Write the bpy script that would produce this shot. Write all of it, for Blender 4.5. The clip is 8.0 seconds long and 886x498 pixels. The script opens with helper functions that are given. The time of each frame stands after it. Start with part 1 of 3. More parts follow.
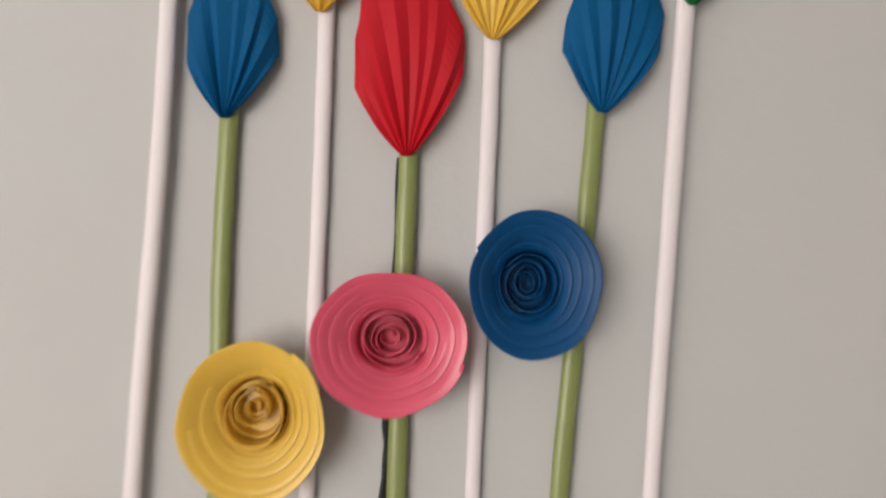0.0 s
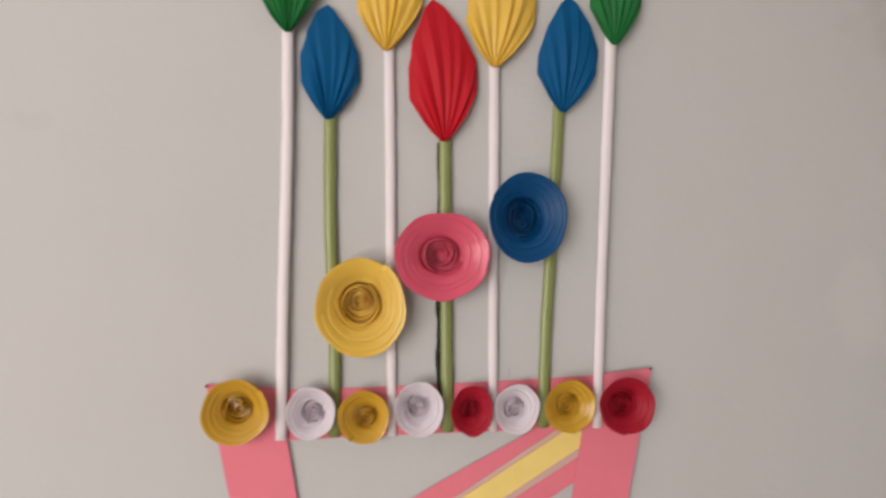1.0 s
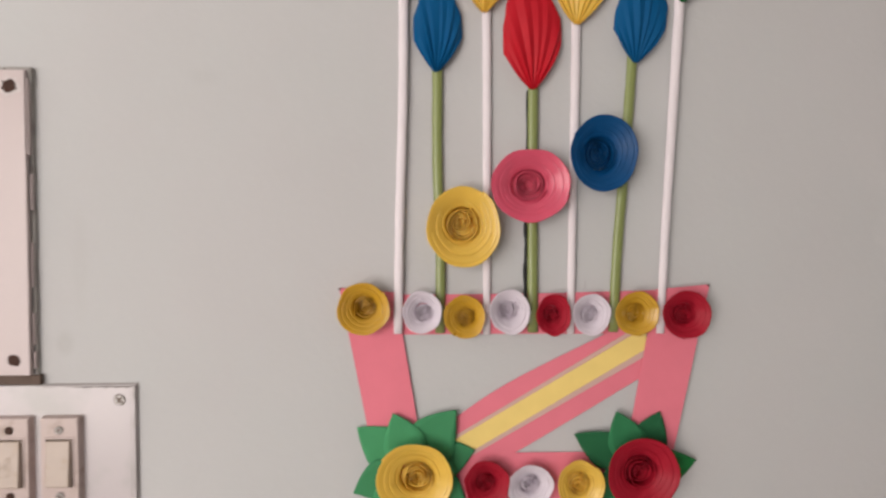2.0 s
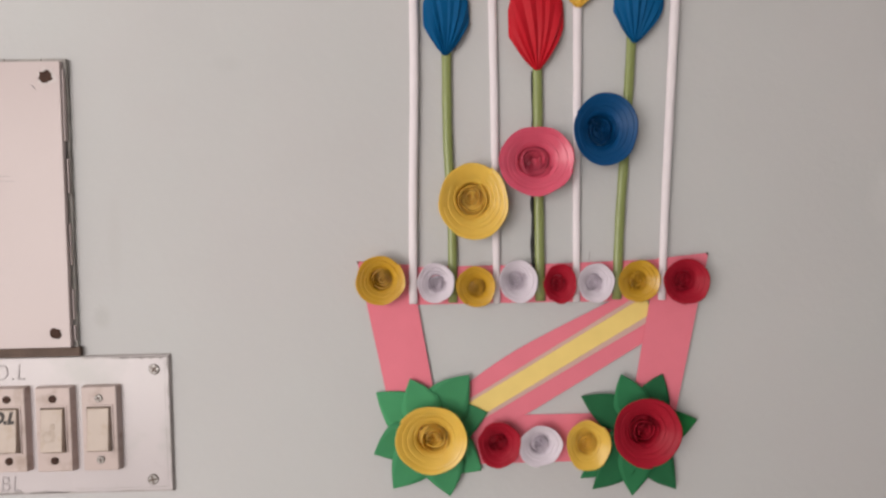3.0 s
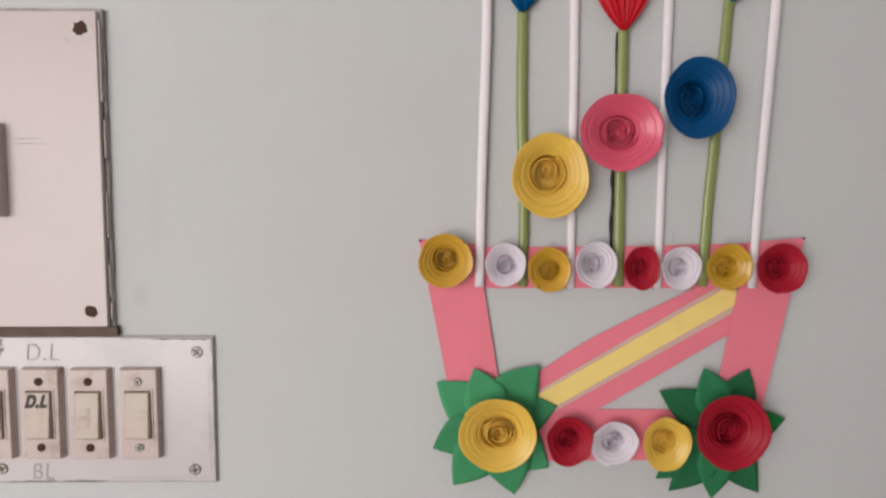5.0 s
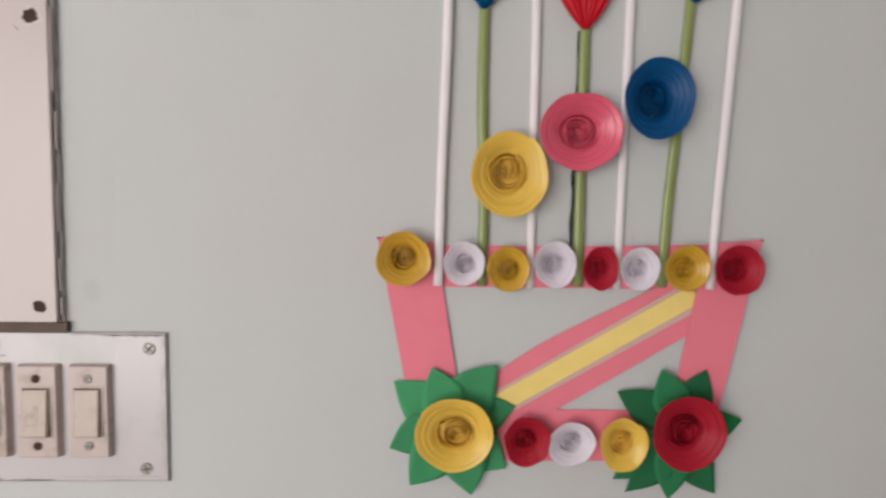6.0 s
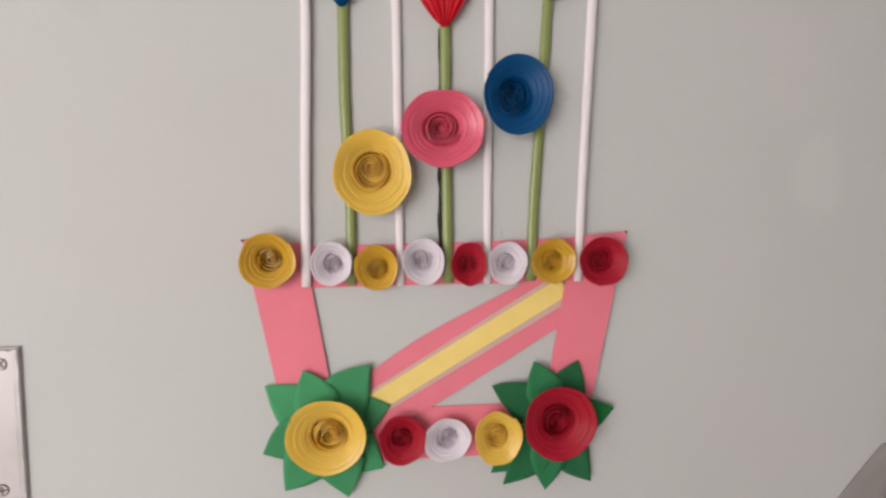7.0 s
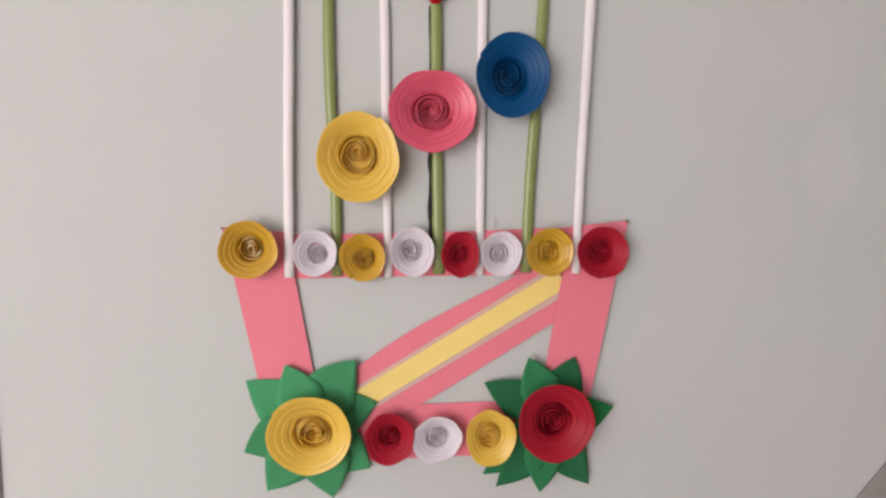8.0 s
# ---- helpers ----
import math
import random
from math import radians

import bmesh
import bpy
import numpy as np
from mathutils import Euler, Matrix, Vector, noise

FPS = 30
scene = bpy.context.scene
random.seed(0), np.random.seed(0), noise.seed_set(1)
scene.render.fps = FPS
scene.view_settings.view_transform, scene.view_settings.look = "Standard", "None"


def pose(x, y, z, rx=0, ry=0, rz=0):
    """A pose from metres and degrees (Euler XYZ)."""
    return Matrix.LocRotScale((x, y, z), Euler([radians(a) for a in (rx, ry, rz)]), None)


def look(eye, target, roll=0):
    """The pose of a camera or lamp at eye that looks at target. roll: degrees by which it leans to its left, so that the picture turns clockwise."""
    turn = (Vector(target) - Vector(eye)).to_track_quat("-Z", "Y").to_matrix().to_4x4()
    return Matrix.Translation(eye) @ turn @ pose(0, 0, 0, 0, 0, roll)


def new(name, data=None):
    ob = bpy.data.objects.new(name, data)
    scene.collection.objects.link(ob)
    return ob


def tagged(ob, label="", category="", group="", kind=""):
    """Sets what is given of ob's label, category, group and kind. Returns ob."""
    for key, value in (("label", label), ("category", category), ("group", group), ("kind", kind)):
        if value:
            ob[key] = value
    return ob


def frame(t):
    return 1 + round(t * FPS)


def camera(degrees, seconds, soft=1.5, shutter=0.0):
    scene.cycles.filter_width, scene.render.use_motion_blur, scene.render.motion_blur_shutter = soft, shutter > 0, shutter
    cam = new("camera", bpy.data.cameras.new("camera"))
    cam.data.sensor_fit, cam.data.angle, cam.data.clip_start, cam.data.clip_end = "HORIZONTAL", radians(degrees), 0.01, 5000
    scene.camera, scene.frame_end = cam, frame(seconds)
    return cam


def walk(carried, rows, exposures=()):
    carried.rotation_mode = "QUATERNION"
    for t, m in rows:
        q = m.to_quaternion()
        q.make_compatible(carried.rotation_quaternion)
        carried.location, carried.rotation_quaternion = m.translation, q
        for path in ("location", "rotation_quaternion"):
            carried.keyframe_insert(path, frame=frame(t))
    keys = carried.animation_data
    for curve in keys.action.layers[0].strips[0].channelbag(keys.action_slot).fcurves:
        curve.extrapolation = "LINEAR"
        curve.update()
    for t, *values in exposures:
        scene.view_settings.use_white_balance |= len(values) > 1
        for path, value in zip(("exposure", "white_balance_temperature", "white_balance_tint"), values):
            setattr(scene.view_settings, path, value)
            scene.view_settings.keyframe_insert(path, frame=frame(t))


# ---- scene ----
cam = camera(72.3, 8.0, soft=2.5, shutter=0.5)
PATH = [
    (0, (0.014, -0.258, 1.606), (0.065, 1.74, 1.69), 1.9),
    (0.2, (0.004, -0.292, 1.611), (0.091, 1.707, 1.609), 0.0),
    (0.5, (-0.024, -0.343, 1.571), (0.13, 1.651, 1.587), -3.0),
    (0.7, (-0.026, -0.377, 1.551), (0.15, 1.614, 1.636), -3.5),
    (1, (-0.05, -0.405, 1.575), (0.21, 1.578, 1.616), -0.5),
    (1.2, (-0.064, -0.417, 1.553), (0.198, 1.565, 1.58), -1.5),
    (1.5, (-0.065, -0.447, 1.536), (0.06, 1.548, 1.475), -1.0),
    (2, (-0.084, -0.485, 1.542), (-0.014, 1.513, 1.488), -0.1),
    (2.2, (-0.084, -0.498, 1.54), (-0.063, 1.502, 1.493), 0.3),
    (3.3, (-0.095, -0.514, 1.524), (-0.044, 1.483, 1.446), -1.3),
    (3.5, (-0.103, -0.51, 1.533), (-0.058, 1.489, 1.47), -1.1),
    (4, (-0.129, -0.496, 1.53), (-0.11, 1.501, 1.426), -0.2),
    (4.5, (-0.132, -0.476, 1.527), (-0.116, 1.519, 1.384), -0.5),
    (4.7, (-0.137, -0.47, 1.524), (-0.116, 1.525, 1.386), -0.3),
    (5.8, (-0.128, -0.466, 1.525), (-0.087, 1.527, 1.364), 1.0),
    (6, (-0.116, -0.464, 1.524), (-0.045, 1.529, 1.376), 0.8),
    (6.5, (-0.073, -0.47, 1.511), (0.049, 1.521, 1.376), -1.7),
    (7, (-0.05, -0.467, 1.521), (0.168, 1.517, 1.381), -0.7),
    (7.5, (-0.026, -0.456, 1.512), (0.192, 1.528, 1.373), -1.3),
    (8, (-0.033, -0.446, 1.514), (0.151, 1.539, 1.364), -0.5),
]
walk(cam, [(t, look(eye, target, roll)) for t, eye, target, roll in PATH],
     [(0, 0.12, 6850, 11), (0.3, 0.11, 6850, 11), (0.5, 0.05, 6900, 12), (1.5, 0.07, 6800, 13), (3.5, 0.01, 6600, 12), (4.5, 0.01, 6500, 11), (5.8, -0.03, 6450, 9), (7, 0.14, 6650, 11), (8, 0.22, 6600, 12)])

# ---- world and light ----
world = bpy.data.worlds.new("world")
scene.world = world
world.use_nodes = True
wn = world.node_tree.nodes
sky = wn.new("ShaderNodeTexSky")
sky.sky_type = "NISHITA"
sky.sun_disc = False
sky.sun_elevation, sky.sun_rotation = radians(40), radians(120)
wn["Background"].inputs["Strength"].default_value = 0.1
world.node_tree.links.new(sky.outputs[0], wn["Background"].inputs["Color"])

# daylight in the opening of the window behind the camera
day = bpy.data.lights.new("window_daylight", "AREA")
day.shape, day.size, day.size_y = "RECTANGLE", 1.6, 1.4
day.energy, day.color = 44.0, (1.0, 0.965, 0.93)
lamp = new("window_daylight", day)
lamp.matrix_world = look((-1.32, -1.93, 1.45), (-1.32, 0.0, 1.45))


# ---- materials ----
def mat(name, col, rough=0.7, var=0.12, scale=30.0, fine=400.0, bump=0.15, metal=0.0, thin=0.0, dirt=None, dirt_scale=14.0, dirt_at=0.6, spec=0.5, dist=0.001, tone=0.0):
    m = bpy.data.materials.new(name)
    m.use_nodes = True
    nt = m.node_tree
    n, ln = nt.nodes, nt.links.new
    b = n["Principled BSDF"]
    b.inputs["Roughness"].default_value = rough
    b.inputs["Metallic"].default_value = metal
    b.inputs["Specular IOR Level"].default_value = spec
    tc = n.new("ShaderNodeTexCoord")
    info = n.new("ShaderNodeObjectInfo")
    shift = n.new("ShaderNodeVectorMath")
    shift.operation = "ADD"
    ln(tc.outputs["Object"], shift.inputs[0])
    ln(info.outputs["Random"], shift.inputs[1])
    big = n.new("ShaderNodeTexNoise")
    big.inputs["Scale"].default_value, big.inputs["Detail"].default_value = scale, 4
    ln(shift.outputs[0], big.inputs["Vector"])
    ramp = n.new("ShaderNodeMix")
    ramp.data_type = "RGBA"
    ramp.inputs["A"].default_value = (*[c * (1 - var) for c in col], 1)
    ramp.inputs["B"].default_value = (*[min(1, c * (1 + var)) for c in col], 1)
    ln(big.outputs["Fac"], ramp.inputs["Factor"])
    out = ramp.outputs["Result"]
    if tone:
        hue = n.new("ShaderNodeHueSaturation")
        rnd = n.new("ShaderNodeMapRange")
        rnd.inputs["To Min"].default_value, rnd.inputs["To Max"].default_value = 1 - tone, 1 + tone
        ln(info.outputs["Random"], rnd.inputs["Value"])
        ln(rnd.outputs[0], hue.inputs["Value"])
        ln(out, hue.inputs["Color"])
        out = hue.outputs["Color"]
    small = n.new("ShaderNodeTexNoise")
    small.inputs["Scale"].default_value, small.inputs["Detail"].default_value = fine, 3
    ln(shift.outputs[0], small.inputs["Vector"])
    if dirt:
        spot = n.new("ShaderNodeTexNoise")
        spot.inputs["Scale"].default_value, spot.inputs["Detail"].default_value = dirt_scale, 6
        ln(shift.outputs[0], spot.inputs["Vector"])
        cut = n.new("ShaderNodeMapRange")
        cut.inputs["From Min"].default_value, cut.inputs["From Max"].default_value = dirt_at, dirt_at + 0.18
        cut.inputs["To Max"].default_value = 0.7
        ln(spot.outputs["Fac"], cut.inputs["Value"])
        mix = n.new("ShaderNodeMix")
        mix.data_type = "RGBA"
        mix.inputs["B"].default_value = (*dirt, 1)
        ln(cut.outputs[0], mix.inputs["Factor"])
        ln(out, mix.inputs["A"])
        out = mix.outputs["Result"]
    ln(out, b.inputs["Base Color"])
    bp = n.new("ShaderNodeBump")
    bp.inputs["Strength"].default_value, bp.inputs["Distance"].default_value = bump, dist
    ln(small.outputs["Fac"], bp.inputs["Height"])
    ln(bp.outputs[0], b.inputs["Normal"])
    if thin:
        tr = n.new("ShaderNodeBsdfTranslucent")
        ln(out, tr.inputs["Color"])
        sh = n.new("ShaderNodeMixShader")
        sh.inputs["Fac"].default_value = thin
        ln(b.outputs[0], sh.inputs[1])
        ln(tr.outputs[0], sh.inputs[2])
        ln(sh.outputs[0], n["Material Output"].inputs["Surface"])
    return m


def paper(name, col, rough=0.55, thin=0.28, var=0.08, spec=0.25, tone=0.0):
    return mat(name, col, rough, var, 60.0, 900.0, 0.12, 0.0, thin, dist=0.0004, spec=spec, tone=tone)


def wall_paint():
    """Pale distemper with soft blotches, roller grain, scuffs, one filled patch and a soft darker area at upper right.
    """
    m = mat("wall_paint", (0.494, 0.483, 0.487), 0.8, 0.085, 3.0, 160.0, 0.25, dirt=(0.45, 0.435, 0.42), dirt_scale=6.0, dirt_at=0.66, dist=0.0012)
    nt = m.node_tree
    n, ln = nt.nodes, nt.links.new
    b = n["Principled BSDF"]
    old = b.inputs["Base Color"].links[0].from_socket
    tc = n.new("ShaderNodeTexCoord")
    wob = n.new("ShaderNodeTexNoise")
    wob.inputs["Scale"].default_value, wob.inputs["Detail"].default_value = 30, 4
    ln(tc.outputs["Object"], wob.inputs["Vector"])
    drift = n.new("ShaderNodeTexNoise")
    drift.inputs["Scale"].default_value, drift.inputs["Detail"].default_value, drift.inputs["Roughness"].default_value = 5.5, 5, 0.6
    ln(tc.outputs["Object"], drift.inputs["Vector"])
    share = n.new("ShaderNodeMapRange")
    for key, v in (("From Min", 0.40), ("From Max", 0.62), ("To Min", 0.0), ("To Max", 0.55)):
        share.inputs[key].default_value = v
    ln(drift.outputs["Fac"], share.inputs["Value"])
    hue = n.new("ShaderNodeMix")
    hue.data_type = "RGBA"
    hue.inputs["B"].default_value = (0.485, 0.495, 0.495, 1)
    ln(share.outputs[0], hue.inputs["Factor"])
    ln(old, hue.inputs["A"])
    old = hue.outputs["Result"]
    # place, one over half size, inner and outer bound, strength, colour
    marks = (
        ((0.314, 0.0, 1.54), (44.0, 0.0, 26.0), 1.2, 1.7, 0.26, (0.60, 0.58, 0.58)),
        ((0.430, 0.0, 1.800), (9.0, 0.0, 9.0), 1.1, 1.7, 0.45, (0.27, 0.25, 0.23)),
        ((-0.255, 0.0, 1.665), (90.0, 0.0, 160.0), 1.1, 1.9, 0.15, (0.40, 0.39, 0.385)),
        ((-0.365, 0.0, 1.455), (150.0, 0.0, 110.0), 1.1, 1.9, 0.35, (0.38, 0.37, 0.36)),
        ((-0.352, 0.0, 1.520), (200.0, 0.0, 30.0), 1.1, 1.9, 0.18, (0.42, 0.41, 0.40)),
    )
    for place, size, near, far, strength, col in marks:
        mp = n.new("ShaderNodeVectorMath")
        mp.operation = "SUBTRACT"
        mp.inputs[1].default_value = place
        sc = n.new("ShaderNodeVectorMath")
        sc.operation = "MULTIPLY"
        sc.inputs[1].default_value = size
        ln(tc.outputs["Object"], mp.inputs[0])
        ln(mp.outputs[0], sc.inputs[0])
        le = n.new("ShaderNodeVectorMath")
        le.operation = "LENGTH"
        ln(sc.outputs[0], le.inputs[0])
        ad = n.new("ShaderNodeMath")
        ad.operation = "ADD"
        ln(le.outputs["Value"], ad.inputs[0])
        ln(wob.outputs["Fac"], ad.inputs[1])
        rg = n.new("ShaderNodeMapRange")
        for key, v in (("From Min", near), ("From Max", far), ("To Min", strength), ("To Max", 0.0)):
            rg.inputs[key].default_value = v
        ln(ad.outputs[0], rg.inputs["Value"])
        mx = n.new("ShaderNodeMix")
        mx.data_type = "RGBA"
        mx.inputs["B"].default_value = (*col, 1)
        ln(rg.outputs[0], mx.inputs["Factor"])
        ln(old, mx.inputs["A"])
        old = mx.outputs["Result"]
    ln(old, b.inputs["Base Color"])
    return m


M_WALL = wall_paint()
M_ROOM = mat("room_paint", (0.68, 0.68, 0.67), 0.85, 0.05, 2.0, 120.0, 0.2)
M_CEIL = mat("ceiling_paint", (0.75, 0.74, 0.72), 0.9, 0.04, 2.0, 120.0, 0.2)
M_FLOOR = mat("floor_tile", (0.42, 0.37, 0.32), 0.4, 0.15, 5.0, 90.0, 0.1)
M_YELLOW = paper("yellow_paper", (0.86, 0.57, 0.095), 0.30, spec=0.6)
M_GOLD = paper("gold_paper", (0.68, 0.39, 0.036), 0.22, spec=0.7)
M_PINKROSE = paper("rose_pink_paper", (0.80, 0.115, 0.20), 0.25, spec=0.65)
M_BLUE = paper("blue_paper", (0.001, 0.075, 0.232), 0.40, spec=0.3)
M_BUDBLUE = paper("bud_blue_paper", (0.001, 0.112, 0.295), 0.55, spec=0.15)
M_RED = paper("red_paper", (0.45, 0.013, 0.034), 0.45)
M_BUDRED = paper("bud_red_paper", (0.62, 0.013, 0.028), 0.5)
M_WHITE = paper("white_paper", (0.80, 0.73, 0.80), 0.6)
M_GREEN = paper("leaf_green_paper", (0.072, 0.335, 0.150), 0.7, tone=0.15, spec=0.15)
M_DARKGREEN = paper("dark_leaf_green_paper", (0.035, 0.215, 0.090), 0.7, tone=0.3, spec=0.15)
M_BUDGREEN = paper("bud_green_paper", (0.015, 0.19, 0.05), 0.5)
M_STEM = paper("stem_green_paper", (0.222, 0.259, 0.090), 0.30, 0.0, spec=0.5)
M_STICK = paper("stick_white_paper", (0.75, 0.685, 0.715), 0.45, 0.0, 0.04)
M_PINK = paper("salmon_paper", (0.77, 0.198, 0.26), 0.65, 0.05, 0.05)
M_PALE = paper("pale_pink_paper", (0.62, 0.40, 0.36), 0.65, 0.05)
M_BAND = paper("light_yellow_paper", (0.84, 0.63, 0.21), 0.6, 0.05)
M_SHEET = mat("cream_laminate", (0.475, 0.392, 0.388), 0.35, 0.04, 6.0, 200.0, 0.05, dirt=(0.52, 0.42, 0.39), dirt_scale=25.0, dirt_at=0.68)
M_PLATE = mat("white_acrylic", (0.515, 0.465, 0.478), 0.25, 0.08, 9.0, 150.0, 0.05, dirt=(0.40, 0.385, 0.375), dirt_scale=22.0, dirt_at=0.53)
M_RIM = mat("grey_cement", (0.33, 0.31, 0.295), 0.9, 0.4, 60.0, 300.0, 0.6, dirt=(0.13, 0.11, 0.10), dirt_scale=70.0, dirt_at=0.56)
M_WOOD = mat("dark_wood", (0.10, 0.065, 0.05), 0.8, 0.5, 50.0, 300.0, 0.5)
M_RUST = mat("rusted_iron", (0.065, 0.030, 0.021), 0.85, 0.5, 300.0, 900.0, 0.8, 0.3)
M_STEEL = mat("dull_steel", (0.30, 0.28, 0.27), 0.45, 0.35, 400.0, 900.0, 0.3, 0.8)
M_SWITCH = mat("aged_ivory_plastic", (0.475, 0.378, 0.355), 0.4, 0.08, 40.0, 500.0, 0.1, dirt=(0.30, 0.22, 0.17), dirt_scale=70.0, dirt_at=0.54)
M_ROCKER = mat("grimy_ivory_plastic", (0.41, 0.325, 0.275), 0.35, 0.10, 60.0, 500.0, 0.1, dirt=(0.34, 0.25, 0.17), dirt_scale=85.0, dirt_at=0.53)
M_DARKGAP = mat("gap_grime", (0.10, 0.07, 0.055), 0.9, 0.4, 120.0, 500.0, 0.3)
M_REG = mat("grey_white_plastic", (0.50, 0.44, 0.43), 0.35, 0.05, 40.0, 400.0, 0.06)
M_KNOB = mat("grey_knob_plastic", (0.34, 0.29, 0.29), 0.4, 0.08, 60.0, 400.0, 0.06)
M_GRIME = mat("plate_dirt", (0.34, 0.31, 0.30), 0.7, 0.3, 250.0, 700.0, 0.1)
M_GRIMEIVORY = mat("smudged_ivory", (0.36, 0.285, 0.235), 0.5, 0.35, 260.0, 700.0, 0.1)
M_INK = mat("black_marker", (0.022, 0.014, 0.012), 0.6, 0.3, 200.0, 800.0, 0.0)
M_PENCIL = mat("pencil", (0.37, 0.33, 0.34), 0.7, 0.25, 300.0, 900.0, 0.0)
M_GAPSHADE = mat("black_gap_shade", (0.012, 0.012, 0.012), 0.8, 0.3, 300.0, 900.0, 0.3)
M_BLACK = mat("black_plastic", (0.005, 0.005, 0.005), 0.8, 0.2, 80.0, 400.0, 0.1, spec=0.15)
M_CLOTH = mat("mauve_grey_cloth", (0.245, 0.222, 0.220), 0.9, 0.08, 20.0, 1400.0, 0.5)
M_FRAME = mat("window_paint", (0.55, 0.52, 0.47), 0.5, 0.06, 10.0, 120.0, 0.1)
M_GLASS = bpy.data.materials.new("window_glass")
M_GLASS.use_nodes = True
M_GLASS.node_tree.nodes["Principled BSDF"].inputs["Transmission Weight"].default_value = 1.0
M_GLASS.node_tree.nodes["Principled BSDF"].inputs["Roughness"].default_value = 0.02


# ---- building helpers ----
def part(name, bm, material, parent=None, label="", smooth=False):
    me = bpy.data.meshes.new(name)
    bmesh.ops.recalc_face_normals(bm, faces=bm.faces)
    bm.to_mesh(me)
    bm.free()
    me.materials.append(material)
    if smooth:
        for p in me.polygons:
            p.use_smooth = True
    ob = new(name, me)
    ob.parent = parent
    if label:
        ob["label"] = label
    return ob


def thing(name, x, d, z, label, category, group="", turn=0.0):
    """An empty on the wall, d metres in front of it."""
    ob = new(name)
    ob.empty_display_size = 0.02
    ob.matrix_basis = pose(x, -d, z, 0, turn, 0)
    return tagged(ob, label, category, group)


def add_box(bm, x0, x1, y0, y1, z0, z1, bevel=0.0):
    made = bmesh.ops.create_cube(bm, size=1.0)["verts"]
    for v in made:
        v.co = Vector((x0 + (v.co.x + 0.5) * (x1 - x0), y0 + (v.co.y + 0.5) * (y1 - y0), z0 + (v.co.z + 0.5) * (z1 - z0)))
    if bevel:
        edges = {e for v in made for e in v.link_edges}
        bmesh.ops.bevel(bm, geom=list(edges), offset=bevel, segments=2, affect="EDGES", profile=0.6)
    return bm


def box(*args, **kw):
    return add_box(bmesh.new(), *args, **kw)


def frustum(w0, h0, w1, h1, depth, bevel):
    """A block on the wall, w0 x h0 at the back and w1 x h1 at the front."""
    bm = bmesh.new()
    for v in bmesh.ops.create_cube(bm, size=1.0)["verts"]:
        front = v.co.y < 0
        v.co = Vector((v.co.x * (w1 if front else w0), -depth if front else 0.0, v.co.z * (h1 if front else h0)))
    bmesh.ops.bevel(bm, geom=list(bm.edges), offset=bevel, segments=2, affect="EDGES", profile=0.6)
    return bm


def disc(r, depth, d0=0.0, seg=24, ragged=0.0, seed=0, bevel=0.0, x=0.0, z=0.0):
    """A round plate facing the room."""
    rng = random.Random(seed)
    bm = bmesh.new()
    rim = [r * (1 + ragged * rng.uniform(-1, 1)) for _ in range(seg)]
    rings = ((1.0, d0), (1.0, d0 + depth - bevel), (1.0 - bevel / r, d0 + depth)) if bevel else ((1.0, d0), (1.0, d0 + depth))
    loops = []
    for f, d in rings:
        loops.append([bm.verts.new((x + rim[i] * f * math.cos(math.tau * i / seg), -d, z + rim[i] * f * math.sin(math.tau * i / seg))) for i in range(seg)])
    for a, b in zip(loops, loops[1:]):
        for i in range(seg):
            bm.faces.new((a[i], a[(i + 1) % seg], b[(i + 1) % seg], b[i]))
    bm.faces.new(loops[0])
    bm.faces.new(loops[-1])
    return bm


def tube(points, radii, seg=14, wall=0.0):
    """A tube along points; with wall it is hollow and open at its ends."""
    bm = bmesh.new()
    pts = [Vector(p) for p in points]
    rings = []
    for inner in ((False, True) if wall else (False,)):
        for i, p in enumerate(pts):
            along = (pts[min(i + 1, len(pts) - 1)] - pts[max(i - 1, 0)]).normalized()
            side = along.cross(Vector((0, 1, 0)))
            side = side.normalized() if side.length > 1e-6 else Vector((1, 0, 0))
            up = side.cross(along).normalized()
            r = radii[i] - (wall if inner else 0)
            rings.append([bm.verts.new(p + side * r * math.cos(math.tau * k / seg) + up * r * math.sin(math.tau * k / seg)) for k in range(seg)])
    n = len(pts)

    def skin(a, b):
        for k in range(seg):
            bm.faces.new((a[k], a[(k + 1) % seg], b[(k + 1) % seg], b[k]))
    for i in range(n - 1):
        skin(rings[i], rings[i + 1])
        if wall:
            skin(rings[n + i + 1], rings[n + i])
    if wall:
        skin(rings[n], rings[0])
        skin(rings[n - 1], rings[2 * n - 1])
    else:
        bm.faces.new(rings[0])
        bm.faces.new(rings[-1])
    return bm


def along(points, steps):
    """Smooth points along a polyline (Catmull-Rom)."""
    p = [Vector(q) for q in points]
    p = [2 * p[0] - p[1]] + p + [2 * p[-1] - p[-2]]
    out = []
    for i in range(1, len(p) - 2):
        for k in range(steps):
            t = k / steps
            out.append(0.5 * ((2 * p[i]) + (p[i + 1] - p[i - 1]) * t + (2 * p[i - 1] - 5 * p[i] + 4 * p[i + 1] - p[i + 2]) * t * t + (3 * p[i] - p[i - 1] - 3 * p[i + 1] + p[i + 2]) * t ** 3))
    return out + [p[-2]]


